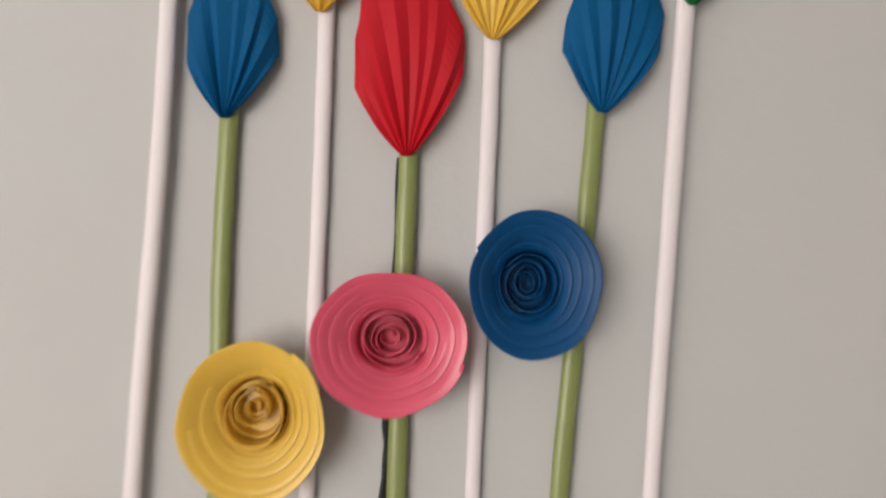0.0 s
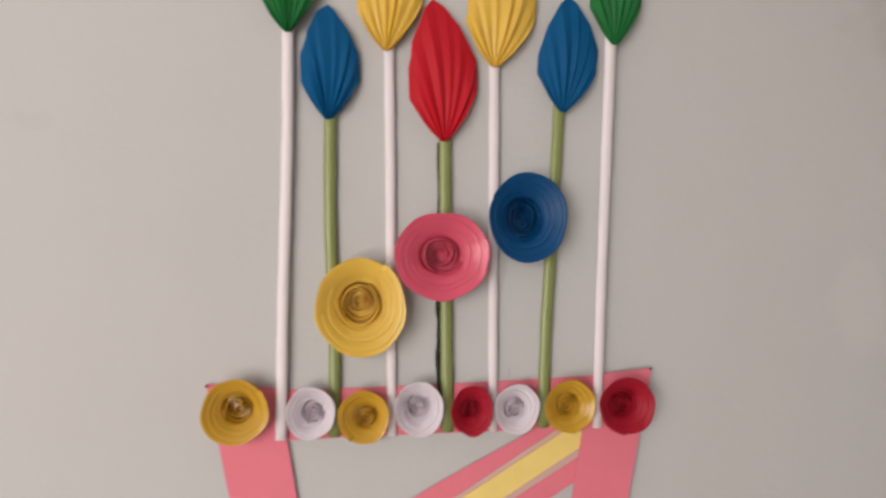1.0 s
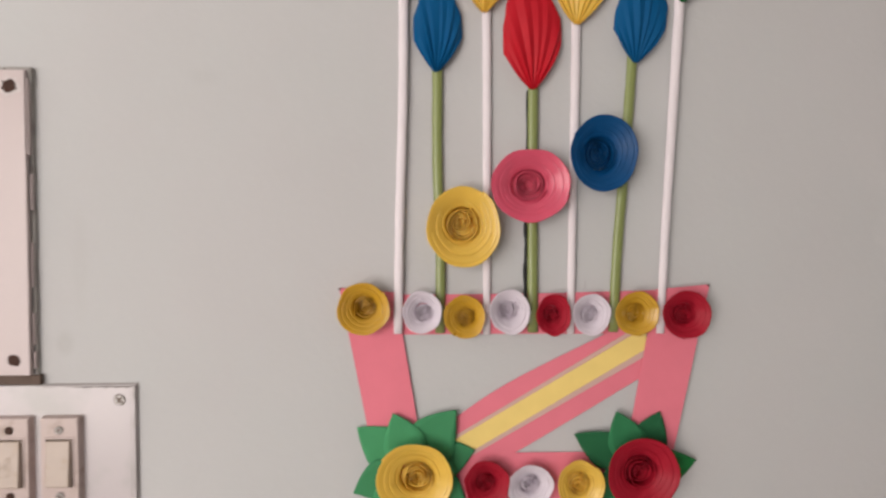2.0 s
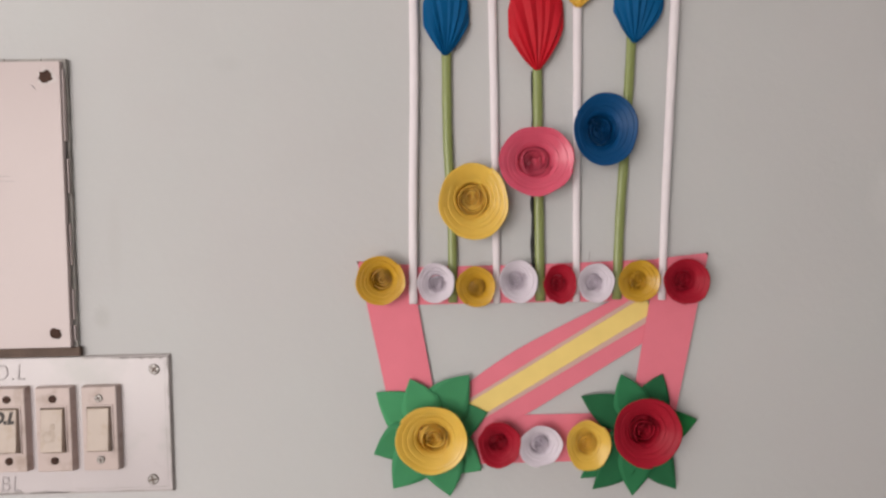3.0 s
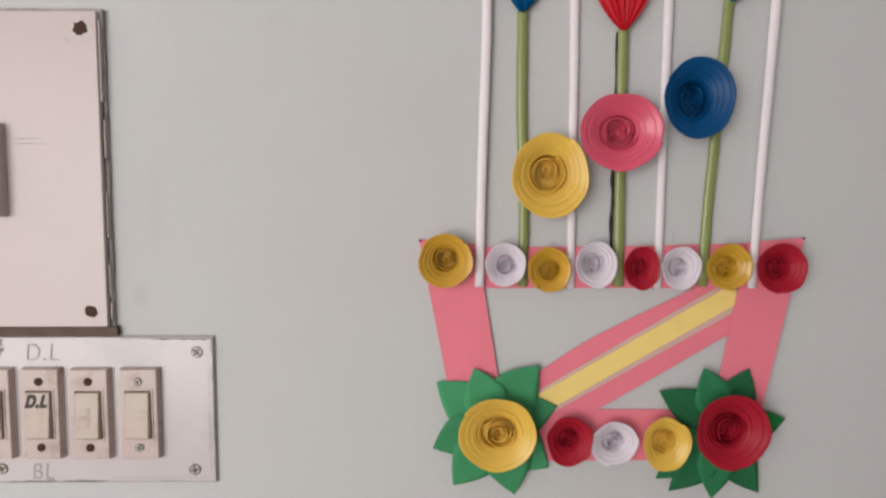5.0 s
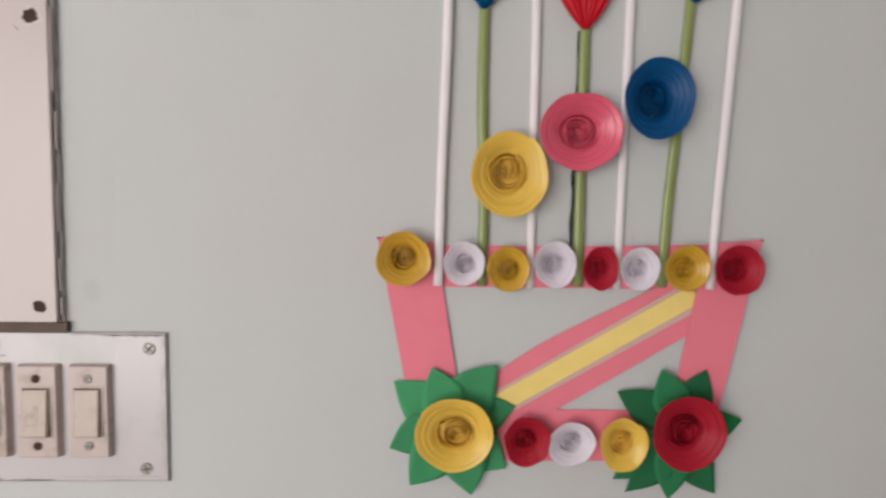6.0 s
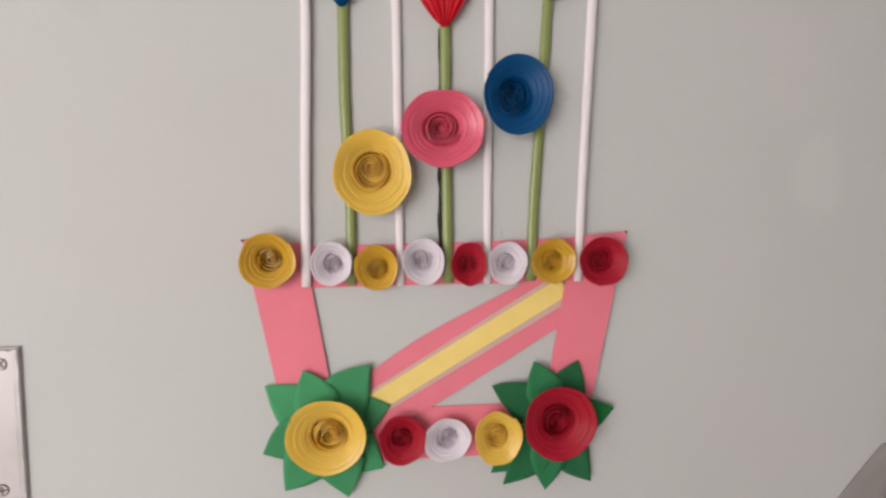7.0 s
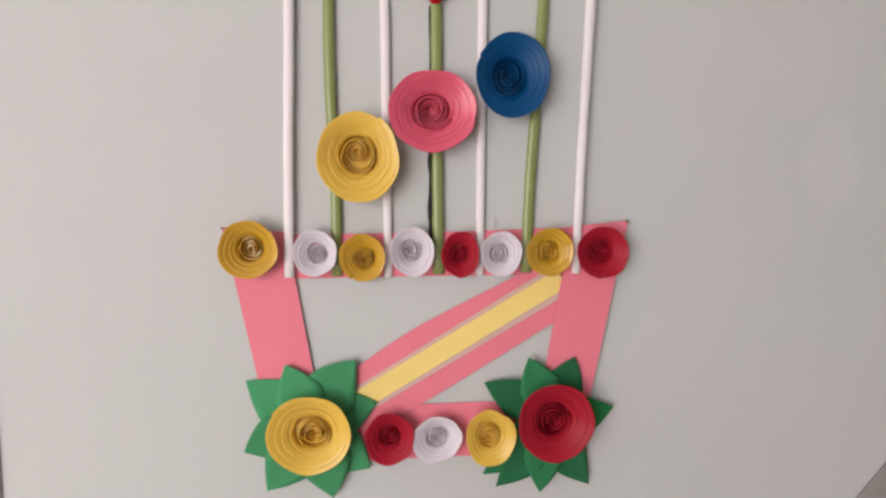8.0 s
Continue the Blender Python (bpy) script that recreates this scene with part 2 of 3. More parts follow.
def text_mesh(words, height, depth=0.0002, bold=0.0, slant=0.0):
    cu = bpy.data.curves.new("letters", "FONT")
    cu.body, cu.size, cu.extrude, cu.align_x, cu.align_y = words, height / 0.7, depth, "CENTER", "CENTER"
    cu.offset, cu.space_character, cu.shear = bold, 1.15, slant
    ob = new("letters", cu)
    bpy.context.view_layer.update()
    me = bpy.data.meshes.new_from_object(ob)
    bpy.data.objects.remove(ob)
    bpy.data.curves.remove(cu)
    bm = bmesh.new()
    bm.from_mesh(me)
    bpy.data.meshes.remove(me)
    bmesh.ops.transform(bm, matrix=Matrix.Rotation(radians(90), 4, "X"), verts=bm.verts)
    return bm


# ---- the room ----
def shell(name, bm, material, label, category):
    return tagged(part(name, bm, material), label, category, kind="structure")


bm = box(-2.4, 2.0, 0.0, 0.2, 0.0, 2.7)
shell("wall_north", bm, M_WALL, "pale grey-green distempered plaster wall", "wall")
bm = box(-2.4, -2.15, -2.2, -2.0, 0.0, 2.7)
add_box(bm, -0.35, 2.0, -2.2, -2.0, 0.0, 2.7)
add_box(bm, -2.15, -0.35, -2.2, -2.0, 0.0, 0.7)
add_box(bm, -2.15, -0.35, -2.2, -2.0, 2.2, 2.7)
shell("wall_south", bm, M_ROOM, "plain pale painted wall with a window opening", "wall")
shell("wall_east", box(1.8, 2.0, -2.0, 0.0, 0.0, 2.7), M_ROOM, "plain pale painted room wall", "wall")
shell("wall_west", box(-2.4, -2.2, -2.0, 0.0, 0.0, 2.7), M_ROOM, "plain pale painted room wall", "wall")
shell("floor", box(-2.4, 2.0, -2.2, 0.2, -0.1, 0.0), M_FLOOR, "brown tiled room floor", "floor")
shell("ceiling", box(-2.4, 2.0, -2.2, 0.2, 2.7, 2.8), M_CEIL, "white painted ceiling", "ceiling")
win = tagged(new("window_1"), "painted window with two glass panes", "window", kind="structure")
win.matrix_basis = pose(-1.25, -2.1, 0.7, 0, 0, 90)
bm = box(-0.03, 0.03, -0.90, -0.85, 0.0, 1.5)
add_box(bm, -0.03, 0.03, 0.85, 0.90, 0.0, 1.5)
add_box(bm, -0.03, 0.03, -0.85, 0.85, 0.0, 0.05)
add_box(bm, -0.03, 0.03, -0.85, 0.85, 1.45, 1.5)
add_box(bm, -0.03, 0.03, -0.025, 0.025, 0.05, 1.45)
part("window_frame", bm, M_FRAME, win)
for y in (-0.4375, 0.4375):
    ob = part("pane", box(-0.003, 0.003, y - 0.411, y + 0.411, 0.052, 1.448), M_GLASS, win)
    ob.visible_shadow = False


# ---- paper basket ----
def strip(edge_a, edge_b, d, wave, seed, cols=6, steps=8, thick=0.0004):
    """A paper strip between two edges (x, z), lying d in front of the wall with a little wave."""
    a, b = along([(x, 0, z) for x, z in edge_a], steps), along([(x, 0, z) for x, z in edge_b], steps)
    bm = bmesh.new()
    grid = []
    for layer in (0.0, thick):
        rows = []
        for i in range(len(a)):
            row = []
            for k in range(cols + 1):
                p = a[i].lerp(b[i], k / cols)
                w = wave * (0.5 + 0.5 * noise.noise(Vector((p.x * 28 + seed * 7.3, seed, p.z * 28))))
                row.append(bm.verts.new((p.x, -(d + w + layer), p.z)))
            rows.append(row)
        grid.append(rows)
    n = len(a)
    for rows in grid:
        for i in range(n - 1):
            for k in range(cols):
                bm.faces.new((rows[i][k], rows[i][k + 1], rows[i + 1][k + 1], rows[i + 1][k]))
    ring = [(i, 0) for i in range(n)] + [(n - 1, k) for k in range(1, cols + 1)] + [(i, cols) for i in range(n - 2, -1, -1)] + [(0, k) for k in range(cols - 1, 0, -1)]
    for (i, k), (j, l) in zip(ring, ring[1:] + ring[:1]):
        bm.faces.new((grid[0][i][k], grid[0][j][l], grid[1][j][l], grid[1][i][k]))
    return bm


basket = tagged(new("paper_basket"), "salmon pink paper strip basket glued flat on the wall", "paper basket")
part("bottom_strip", strip([(-0.112, 1.3635), (0.0, 1.364), (0.110, 1.3630)], [(-0.110, 1.322), (0.0, 1.3225), (0.108, 1.322)], 0.0005, 0.0008, 1), M_PINK, basket)
part("diagonal_strip", strip([(-0.070, 1.385), (-0.055, 1.395), (-0.013, 1.422), (0.065, 1.4605), (0.093, 1.474)], [(-0.040, 1.347), (-0.016, 1.361), (0.008, 1.374), (0.088, 1.421), (0.104, 1.430)], 0.0012, 0.0012, 2), M_PINK, basket)
part("pale_strip", strip([(-0.070, 1.3720), (-0.056, 1.3800), (0.074, 1.4565), (0.088, 1.4645)], [(-0.053, 1.3575), (-0.040, 1.3650), (0.088, 1.4370), (0.102, 1.4450)], 0.0024, 0.0006, 3), M_PALE, basket, "pale pink paper edging")
part("yellow_strip", strip([(-0.070, 1.3690), (-0.056, 1.3770), (0.080, 1.4560), (0.094, 1.4640)], [(-0.058, 1.3585), (-0.044, 1.3665), (0.086, 1.4415), (0.0995, 1.4490)], 0.0030, 0.0006, 4), M_BAND, basket, "light yellow paper band")
part("side_strip", strip([(-0.1495, 1.4985), (-0.128, 1.388), (-0.1163, 1.325)], [(-0.105, 1.4945), (-0.088, 1.391), (-0.078, 1.325)], 0.0018, 0.0010, 5), M_PINK, basket)
part("side_strip", strip([(0.1040, 1.4960), (0.0850, 1.391), (0.0739, 1.325)], [(0.1480, 1.5000), (0.1215, 1.374), (0.1105, 1.325)], 0.0040, 0.0008, 6), M_PINK, basket)
part("top_strip", strip([(-0.140, 1.4925), (0.0, 1.4930), (0.140, 1.4960)], [(-0.140, 1.4605), (0.0, 1.4605), (0.140, 1.4590)], 0.0006, 0.0006, 7, 5, 14), M_PINK, basket)


for x, z in ((-0.1488, 1.4975), (0.1470, 1.4992)):
    part("glue_mark", disc(0.0011, 0.0004, 0.0048, 9, 0.4, 3, x=x, z=z), M_WOOD, basket, "small brown glue mark")


# ---- paper flowers on sticks ----
def stick(parent, pts, r0, r1, material, lift=0.0):
    p = along([(x, -(max(r0, r1) + 0.0004), z) for x, z in pts], 8)
    n = len(p)
    radii = [r0 + (r1 - r0) * i / (n - 1) + 0.00012 * math.sin(i * 1.7) for i in range(n)]
    bm = tube(p, radii, 16, 0.0009)
    for v in bm.verts:
        v.co.y = 0.64 * v.co.y - lift
    return part("stem", bm, material, parent, smooth=True)


def bud(parent, bottom, top, half, material, seed, lift=0.0, pleats=8):
    """A leaf-shaped bud of fan-folded paper: sharp folds that spread from the lower tip to the edge."""
    rng = random.Random(seed)
    bot, tip = Vector((bottom[0], 0, bottom[1])), Vector((top[0], 0, top[1]))
    up = tip - bot
    side = Vector((up.z, 0, -up.x)).normalized()
    # the edge from one shoulder over the upper tip to the other, as (across, along)
    lo, hi = rng.uniform(0.30, 0.36), rng.uniform(0.36, 0.42)
    edge = [(-0.80, lo - 0.10), (-0.97, lo), (-1.0, lo + 0.12), (-0.82, 0.66), (-0.42, 0.87), (0.0, 1.0), (0.45, 0.86), (0.84, 0.65), (1.0, hi + 0.10), (0.97, hi), (0.80, hi - 0.11)]
    fine = along([(u, 0, v) for u, v in edge], 12)
    run = [0.0]
    for p, q in zip(fine, fine[1:]):
        run.append(run[-1] + Vector(((q.x - p.x) * half, 0, (q.z - p.z) * up.length)).length)
    cols, rows = 2 * pleats, 18
    ends = []
    for k in range(cols + 1):
        want = run[-1] * min(1.0, max(0.0, (k + (rng.uniform(-0.32, 0.32) if 0 < k < cols else 0)) / cols))
        i = min(range(len(run)), key=lambda n: abs(run[n] - want))
        out = 1.0 + (0.035 if k % 2 else -0.015) + rng.uniform(-0.02, 0.02)
        ends.append((fine[i].x * out, fine[i].z))
    bm = bmesh.new()
    front, back = [], []
    for i in range(rows + 1):
        t = i / rows
        fr, bk = [], []
        for k, (eu, ev) in enumerate(ends):
            # straight out of the lower tip, then leaning in towards the upper one
            u = eu * (t + 0.32 * t * (1 - t)) + 0.09 * (2 * k / cols - 1) * (1 - t)
            v = ev * (t - 0.10 * t * (1 - t))
            depth = 0.0019 * math.sin(math.pi * min(1.0, 0.10 + 0.80 * t)) * (1.15 - 0.5 * t)
            fold = depth * (1.0 + 0.5 * math.sin(seed + 2.3 * k)) if k % 2 else 0.0
            dome = lift + 0.0008 + 0.0070 * math.sin(math.pi * min(1.0, 0.18 + 0.72 * v)) * max(0.0, 1 - u * u) ** 0.5
            p = bot + up * v + side * ((u + 0.12 * math.sin(math.pi * v)) * half)
            fr.append(bm.verts.new((p.x, -(dome + fold + 0.0020), p.z)))
            bk.append(bm.verts.new((p.x, -(dome + fold + 0.0016), p.z)))
        front.append(fr)
        back.append(bk)
    for g in (front, back):
        for i in range(rows):
            for k in range(cols):
                bm.faces.new((g[i][k], g[i][k + 1], g[i + 1][k + 1], g[i + 1][k]))
    for i in range(rows):
        for k in (0, cols):
            bm.faces.new((front[i][k], front[i + 1][k], back[i + 1][k], back[i][k]))
    for k in range(cols):
        for i in (0, rows):
            bm.faces.new((front[i][k], front[i][k + 1], back[i][k + 1], back[i][k]))
    return part("bud", bm, material, parent)


def tulip(label, stem_pts, r0, r1, stem_mat, bottom, top, half, bud_mat, seed, group, lift=0.0):
    ob = tagged(new("paper_tulip"), label, "paper flower", group)
    stick(ob, stem_pts, r0, r1, stem_mat, lift)
    bud(ob, bottom, top, half, bud_mat, seed, lift)
    return ob


W, G = "paper flowers on white sticks", "paper flowers on green stems"
tulip("green pleated paper bud on a rolled white paper stick", [(-0.103, 1.462), (-0.1015, 1.55), (-0.0985, 1.65), (-0.0978, 1.74)], 0.0035, 0.0038, M_STICK, (-0.0975, 1.7235), (-0.100, 1.803), 0.0195, M_BUDGREEN, 11, W, 0.0022)
tulip("yellow pleated paper bud on a rolled white paper stick", [(-0.0322, 1.4605), (-0.0322, 1.55), (-0.0320, 1.64), (-0.0325, 1.73)], 0.0030, 0.0036, M_STICK, (-0.0345, 1.7145), (-0.033, 1.800), 0.0222, M_YELLOW, 12, W)
tulip("yellow pleated paper bud on a rolled white paper stick", [(0.0355, 1.4605), (0.0365, 1.55), (0.038, 1.63), (0.039, 1.72)], 0.0030, 0.0038, M_STICK, (0.0385, 1.706), (0.046, 1.795), 0.0240, M_YELLOW, 13, W)
tulip("green pleated paper bud on a rolled white paper stick", [(0.107, 1.461), (0.111, 1.55), (0.1165, 1.65), (0.1215, 1.74)], 0.0032, 0.0042, M_STICK, (0.1222, 1.723), (0.124, 1.803), 0.0185, M_BUDGREEN, 14, W, 0.0034)
tulip("blue pleated paper bud on a rolled green paper stem", [(-0.0695, 1.462), (-0.0692, 1.53), (-0.0715, 1.60), (-0.0712, 1.68)], 0.0038, 0.0041, M_STEM, (-0.0722, 1.668), (-0.0745, 1.745), 0.0193, M_BUDBLUE, 15, G)
tulip("red pleated paper bud on a rolled green paper stem", [(0.0047, 1.462), (0.0045, 1.53), (0.0045, 1.60), (0.0048, 1.67)], 0.0042, 0.0041, M_STEM, (0.0042, 1.655), (-0.0030, 1.751), 0.0238, M_BUDRED, 16, G)
tulip("blue pleated paper bud on a rolled green paper stem", [(0.0700, 1.462), (0.0732, 1.53), (0.0795, 1.61), (0.0848, 1.69)], 0.0041, 0.0041, M_STEM, (0.0858, 1.6765), (0.0915, 1.757), 0.0213, M_BUDBLUE, 17, G)


# ---- rolled paper roses ----
def coil(rx, rz, rise, off, s0, s1, turns, inner_turns, seed, spin=1, ruffle=1.0):
    """Part of a rolled paper strip: tight upright turns in the middle, flaring ones outside."""
    rng = random.Random(seed)
    ph = [rng.uniform(0, 6.28) for _ in range(6)]
    amp = [rng.uniform(0.4, 1.0) for _ in range(4)]
    bm = bmesh.new()
    n = int(44 * (turns if s0 > 0 else inner_turns))
    th = 0.00035 / rx
    rings = []
    for i in range(n + 1):
        s = s0 + (s1 - s0) * i / n
        a = spin * math.tau * (inner_turns * min(s, 0.5) + turns * max(0.0, s - 0.5)) * 2 + ph[0]
        last = 1 - 0.45 / turns
        if s < 0.5:
            q = 0.05 + 0.38 * (s / 0.5) + 0.018 * math.sin(11 * s + ph[3])
        elif s < last:
            p = (s - 0.5) / (last - 0.5)
            q = 0.48 + 0.50 * (0.28 * p + 0.72 * p ** 2.8) + 0.006 * math.sin(17 * p + ph[2]) * (1 - p)
        else:
            q = 0.98 + 0.02 * (s - last) / (1 - last)
        wob = 1 + ruffle * q * (0.018 * amp[0] * math.sin(2 * a + ph[1]) + 0.018 * amp[1] * math.sin(3 * a + ph[2]) + 0.012 * amp[2] * math.sin(7 * a + ph[3]) + 0.014 * amp[3] * math.sin(5 * a + ph[4] + 2 * s))
        stand = rise * (0.30 + 0.70 * q + 0.10 * math.sin(0.5 * a + ph[5]) + 0.06 * math.sin(2 * a + ph[4]))
        e = min(1.0, max(0.0, (q - 0.45) / 0.03))
        step = rise * (0.04 + 0.09 * (1 - q)) * e
        open_up = 0.014 * rise * (1 + math.sin(1.3 * a + ph[4])) * (1 - 0.5 * q)
        # the rim shows wide and plain, the turns crowd together further in
        rb = (q * 0.90) * (1 - e) + (0.42 + 0.03 * q) * e
        tall = stand * (1 + 0.04 * math.sin(4 * a + ph[2]) + 0.02 * math.sin(9 * a + ph[1] + 3 * s))
        # every turn sits a little off the one before
        drift = 0.05 * (1 - q) * min(1.0, 3 * q)
        cx, cz = off[0] * (1 - q) + drift * math.sin(0.37 * a + ph[1]), off[1] * (1 - q) + drift * math.sin(0.29 * a + ph[3])
        ring = []
        for k, inner in ((0, 0), (0.3, 0), (0.6, 0), (0.85, 0), (1, 0), (1, 1), (0.85, 1), (0.6, 1), (0.3, 1), (0, 1)):
            r = rb + (q - rb) * k
            bowl = rise * (0.14 + 0.84 * max(0.0, (r - 0.40) / 0.60) ** 0.80) + step * min(1.0, 2.5 * k) + open_up * k ** 4
            d = tall * k * (1 - e) + bowl * (k if k < 0.3 else 1) * e
            r = r * (1 + (wob - 1) * k) - th * inner
            ring.append(bm.verts.new((rx * (cx + r * math.cos(a)), -d, rz * (cz + r * math.sin(a)))))
        rings.append(ring)
    for a, b in zip(rings, rings[1:]):
        for k in range(10):
            bm.faces.new((a[k], a[(k + 1) % 10], b[(k + 1) % 10], b[k]))
    bm.faces.new(rings[0])
    bm.faces.new(rings[-1])
    return bm


def rose(label, x, z, rx, rz, rise, material, seed, d=0.002, off=(0.0, 0.0), turns=4.0, group="", spin=1, name="paper_rose", inner_turns=3.0):
    ruffle = 0.9 if rx > 0.024 else 1.7 if group == F else 1.1
    ob = thing(name, x, d, z, label, "paper rose", group)
    part("outer_petals", coil(rx, rz, rise, off, 0.5, 1.0, turns, inner_turns, seed, spin, ruffle), material, ob, smooth=True)
    part("inner_coil", coil(rx, rz, rise, off, 0.0, 0.5, turns, inner_turns, seed, spin, ruffle), material, ob, smooth=True)
    part("base_disc", disc(0.44 * min(rx, rz), 0.0006, 0.0, 20, x=rx * off[0] * 0.6, z=rz * off[1] * 0.6), material, ob)
    return ob


def leaf(parent, centre, tip, width, seed, lift, material):
    """A cut paper leaf with a crease down its middle, from under the rose to its pointed tip."""
    rng = random.Random(seed)
    c, t = Vector((centre[0], 0, centre[1])), Vector((tip[0], 0, tip[1]))
    up = t - c
    side = Vector((up.z, 0, -up.x)).normalized()
    start, rows, cols = 0.28, 12, 6
    curl, bend = rng.uniform(-0.0005, 0.0016), rng.uniform(-0.22, 0.22)
    bm = bmesh.new()
    grid = []
    for layer in (0.0, 0.00035):
        g = []
        for i in range(rows + 1):
            v = i / rows
            w = width * (1 - v ** 1.9) * min(1.0, 0.75 + 0.7 * v) if i < rows else 0.0002
            row = []
            for k in range(cols + 1):
                u = 2 * k / cols - 1
                p = c + up * (start + (1 - start) * v) + side * (u * w + bend * width * math.sin(math.pi * v))
                d = lift + 0.0011 * abs(u) * math.sin(math.pi * min(1, v + 0.15)) + curl * v * v + layer
                row.append(bm.verts.new((p.x - centre[0], -d, p.z - centre[1])))
            g.append(row)
        grid.append(g)
    for g in grid:
        for i in range(rows):
            for k in range(cols):
                bm.faces.new((g[i][k], g[i][k + 1], g[i + 1][k + 1], g[i + 1][k]))
    ring = [(i, 0) for i in range(rows + 1)] + [(rows, k) for k in range(1, cols + 1)] + [(i, cols) for i in range(rows - 1, -1, -1)] + [(0, k) for k in range(cols - 1, 0, -1)]
    for (i, k), (j, l) in zip(ring, ring[1:] + ring[:1]):
        bm.faces.new((grid[0][i][k], grid[0][j][l], grid[1][j][l], grid[1][i][k]))
    return part("leaf", bm, material, parent, smooth=True)


U, R, F = "large roses on the stems", "roses along the basket's rim", "roses along the basket's foot"
# three large roses on the stems
rose("large yellow rolled paper rose on a green stem", -0.0519, 1.5464, 0.0292, 0.0315, 0.0140, M_YELLOW, 21, 0.0056, (-0.06, 0.14), 7.0, U, inner_turns=5.0)
rose("large pink rolled paper rose on a green stem", 0.0004, 1.5785, 0.0312, 0.0289, 0.0140, M_PINKROSE, 22, 0.0056, (-0.02, 0.06), 8.0, U, inner_turns=5.0)
rose("large blue rolled paper rose on a green stem", 0.0572, 1.6031, 0.0270, 0.0299, 0.0140, M_BLUE, 23, 0.0056, (-0.10, 0.04), 7.0, U, inner_turns=5.5)
# a row along the rim of the basket
rose("gold rolled paper rose on the basket's corner", -0.1295, 1.483, 0.0205, 0.0208, 0.0125, M_GOLD, 31, 0.0036, (0.04, 0.03), 5.5, R, inner_turns=3.6)
rose("white rolled paper rose on the basket rim", -0.084, 1.4798, 0.0155, 0.0172, 0.0105, M_WHITE, 32, 0.002, (0.15, -0.12), 5.5, R, inner_turns=3.6)
rose("gold rolled paper rose on the basket rim", -0.0505, 1.4757, 0.0168, 0.0172, 0.0105, M_GOLD, 33, 0.002, (0.18, -0.08), 5.5, R, inner_turns=3.6)
rose("white rolled paper rose on the basket rim", -0.0148, 1.4795, 0.0163, 0.018, 0.011, M_WHITE, 34, 0.002, (-0.12, 0.06), 5.5, R, inner_turns=3.6)
rose("small red rolled paper rose on the basket rim", 0.02, 1.4768, 0.0142, 0.0167, 0.0105, M_RED, 35, 0.002, (-0.1, 0.0), 5.5, R, inner_turns=3.6)
rose("white rolled paper rose on the basket rim", 0.05, 1.477, 0.0155, 0.0167, 0.0105, M_WHITE, 36, 0.002, (-0.05, -0.04), 5.5, R, inner_turns=3.6)
rose("gold rolled paper rose on the basket rim", 0.0855, 1.478, 0.0178, 0.0178, 0.0098, M_GOLD, 37, 0.0056, (-0.02, -0.02), 5.5, R, inner_turns=3.6)
rose("red rolled paper rose on the basket's corner", 0.1245, 1.477, 0.0197, 0.0194, 0.0115, M_RED, 38, 0.0056, (0.0, 0.06), 5.5, R, inner_turns=3.6)
# the foot of the basket
rose("red rolled paper rose at the basket's foot", -0.0333, 1.3425, 0.0178, 0.0203, 0.0115, M_RED, 41, 0.002, (0.0, 0.0), 5.5, F, inner_turns=3.6)
rose("white rolled paper rose at the basket's foot", 0.0017, 1.3405, 0.0185, 0.0177, 0.011, M_WHITE, 42, 0.002, (0.05, 0.0), 5.5, F, inner_turns=3.6)
rose("yellow rolled paper rose at the basket's foot", 0.041, 1.3415, 0.0192, 0.0213, 0.01, M_YELLOW, 43, 0.0068, (-0.02, 0.02), 5.5, F, inner_turns=3.6)
LEFT = rose("large yellow rolled paper rose ringed by green leaves", -0.0902, 1.3512, 0.0302, 0.0286, 0.0140, M_YELLOW, 44, 0.0085, (0.10, -0.06), 7.0, F, name="leafy_rose", inner_turns=5.0)
RIGHT = rose("large red rolled paper rose ringed by green leaves", 0.0883, 1.3534, 0.0288, 0.0295, 0.0145, M_RED, 45, 0.01, (-0.02, -0.02), 7.0, F, name="leafy_rose", inner_turns=5.5)
for i, (tip, w) in enumerate((((-0.136, 1.386), 0.0150), ((-0.107, 1.398), 0.0140), ((-0.057, 1.400), 0.0160), ((-0.042, 1.367), 0.0140), ((-0.048, 1.317), 0.0155), ((-0.075, 1.297), 0.0150), ((-0.123, 1.304), 0.0150), ((-0.139, 1.3335), 0.0145))):
    leaf(LEFT, (-0.0902, 1.3502), tip, w * 1.42, 60 + i, -0.0048 + 0.0011 * (i * 3 % 4), M_GREEN)
for i, (tip, w) in enumerate((((0.038, 1.380), 0.0125), ((0.071, 1.399), 0.0130), ((0.107, 1.398), 0.0130), ((0.137, 1.358), 0.0125), ((0.1185, 1.298), 0.0135), ((0.080, 1.2945), 0.0135), ((0.046, 1.301), 0.0135), ((0.0365, 1.310), 0.0130))):
    leaf(RIGHT, (0.0883, 1.3534), tip, w * 1.38, 80 + i, -0.0045 + 0.0011 * (i * 3 % 4), M_BUDGREEN if i == 3 else M_DARKGREEN)

# shade in the gap beside the middle stem, drawn as a thin black tube
pts = along([(0.0004, -0.0012, 1.655), (0.0002, -0.0012, 1.610), (-0.0002, -0.0014, 1.570), (-0.0010, -0.0012, 1.545), (-0.0002, -0.0016, 1.530), (-0.0013, -0.0012, 1.512), (-0.0006, -0.0012, 1.485)], 5)
tagged(part("thread", tube(pts, [(0.0008 if i < 14 else 0.0014) + 0.0003 * math.sin(i * 1.3) for i in range(len(pts))], 8), M_GAPSHADE), "black line drawn as the shaded gap beside the middle stem", "thread")


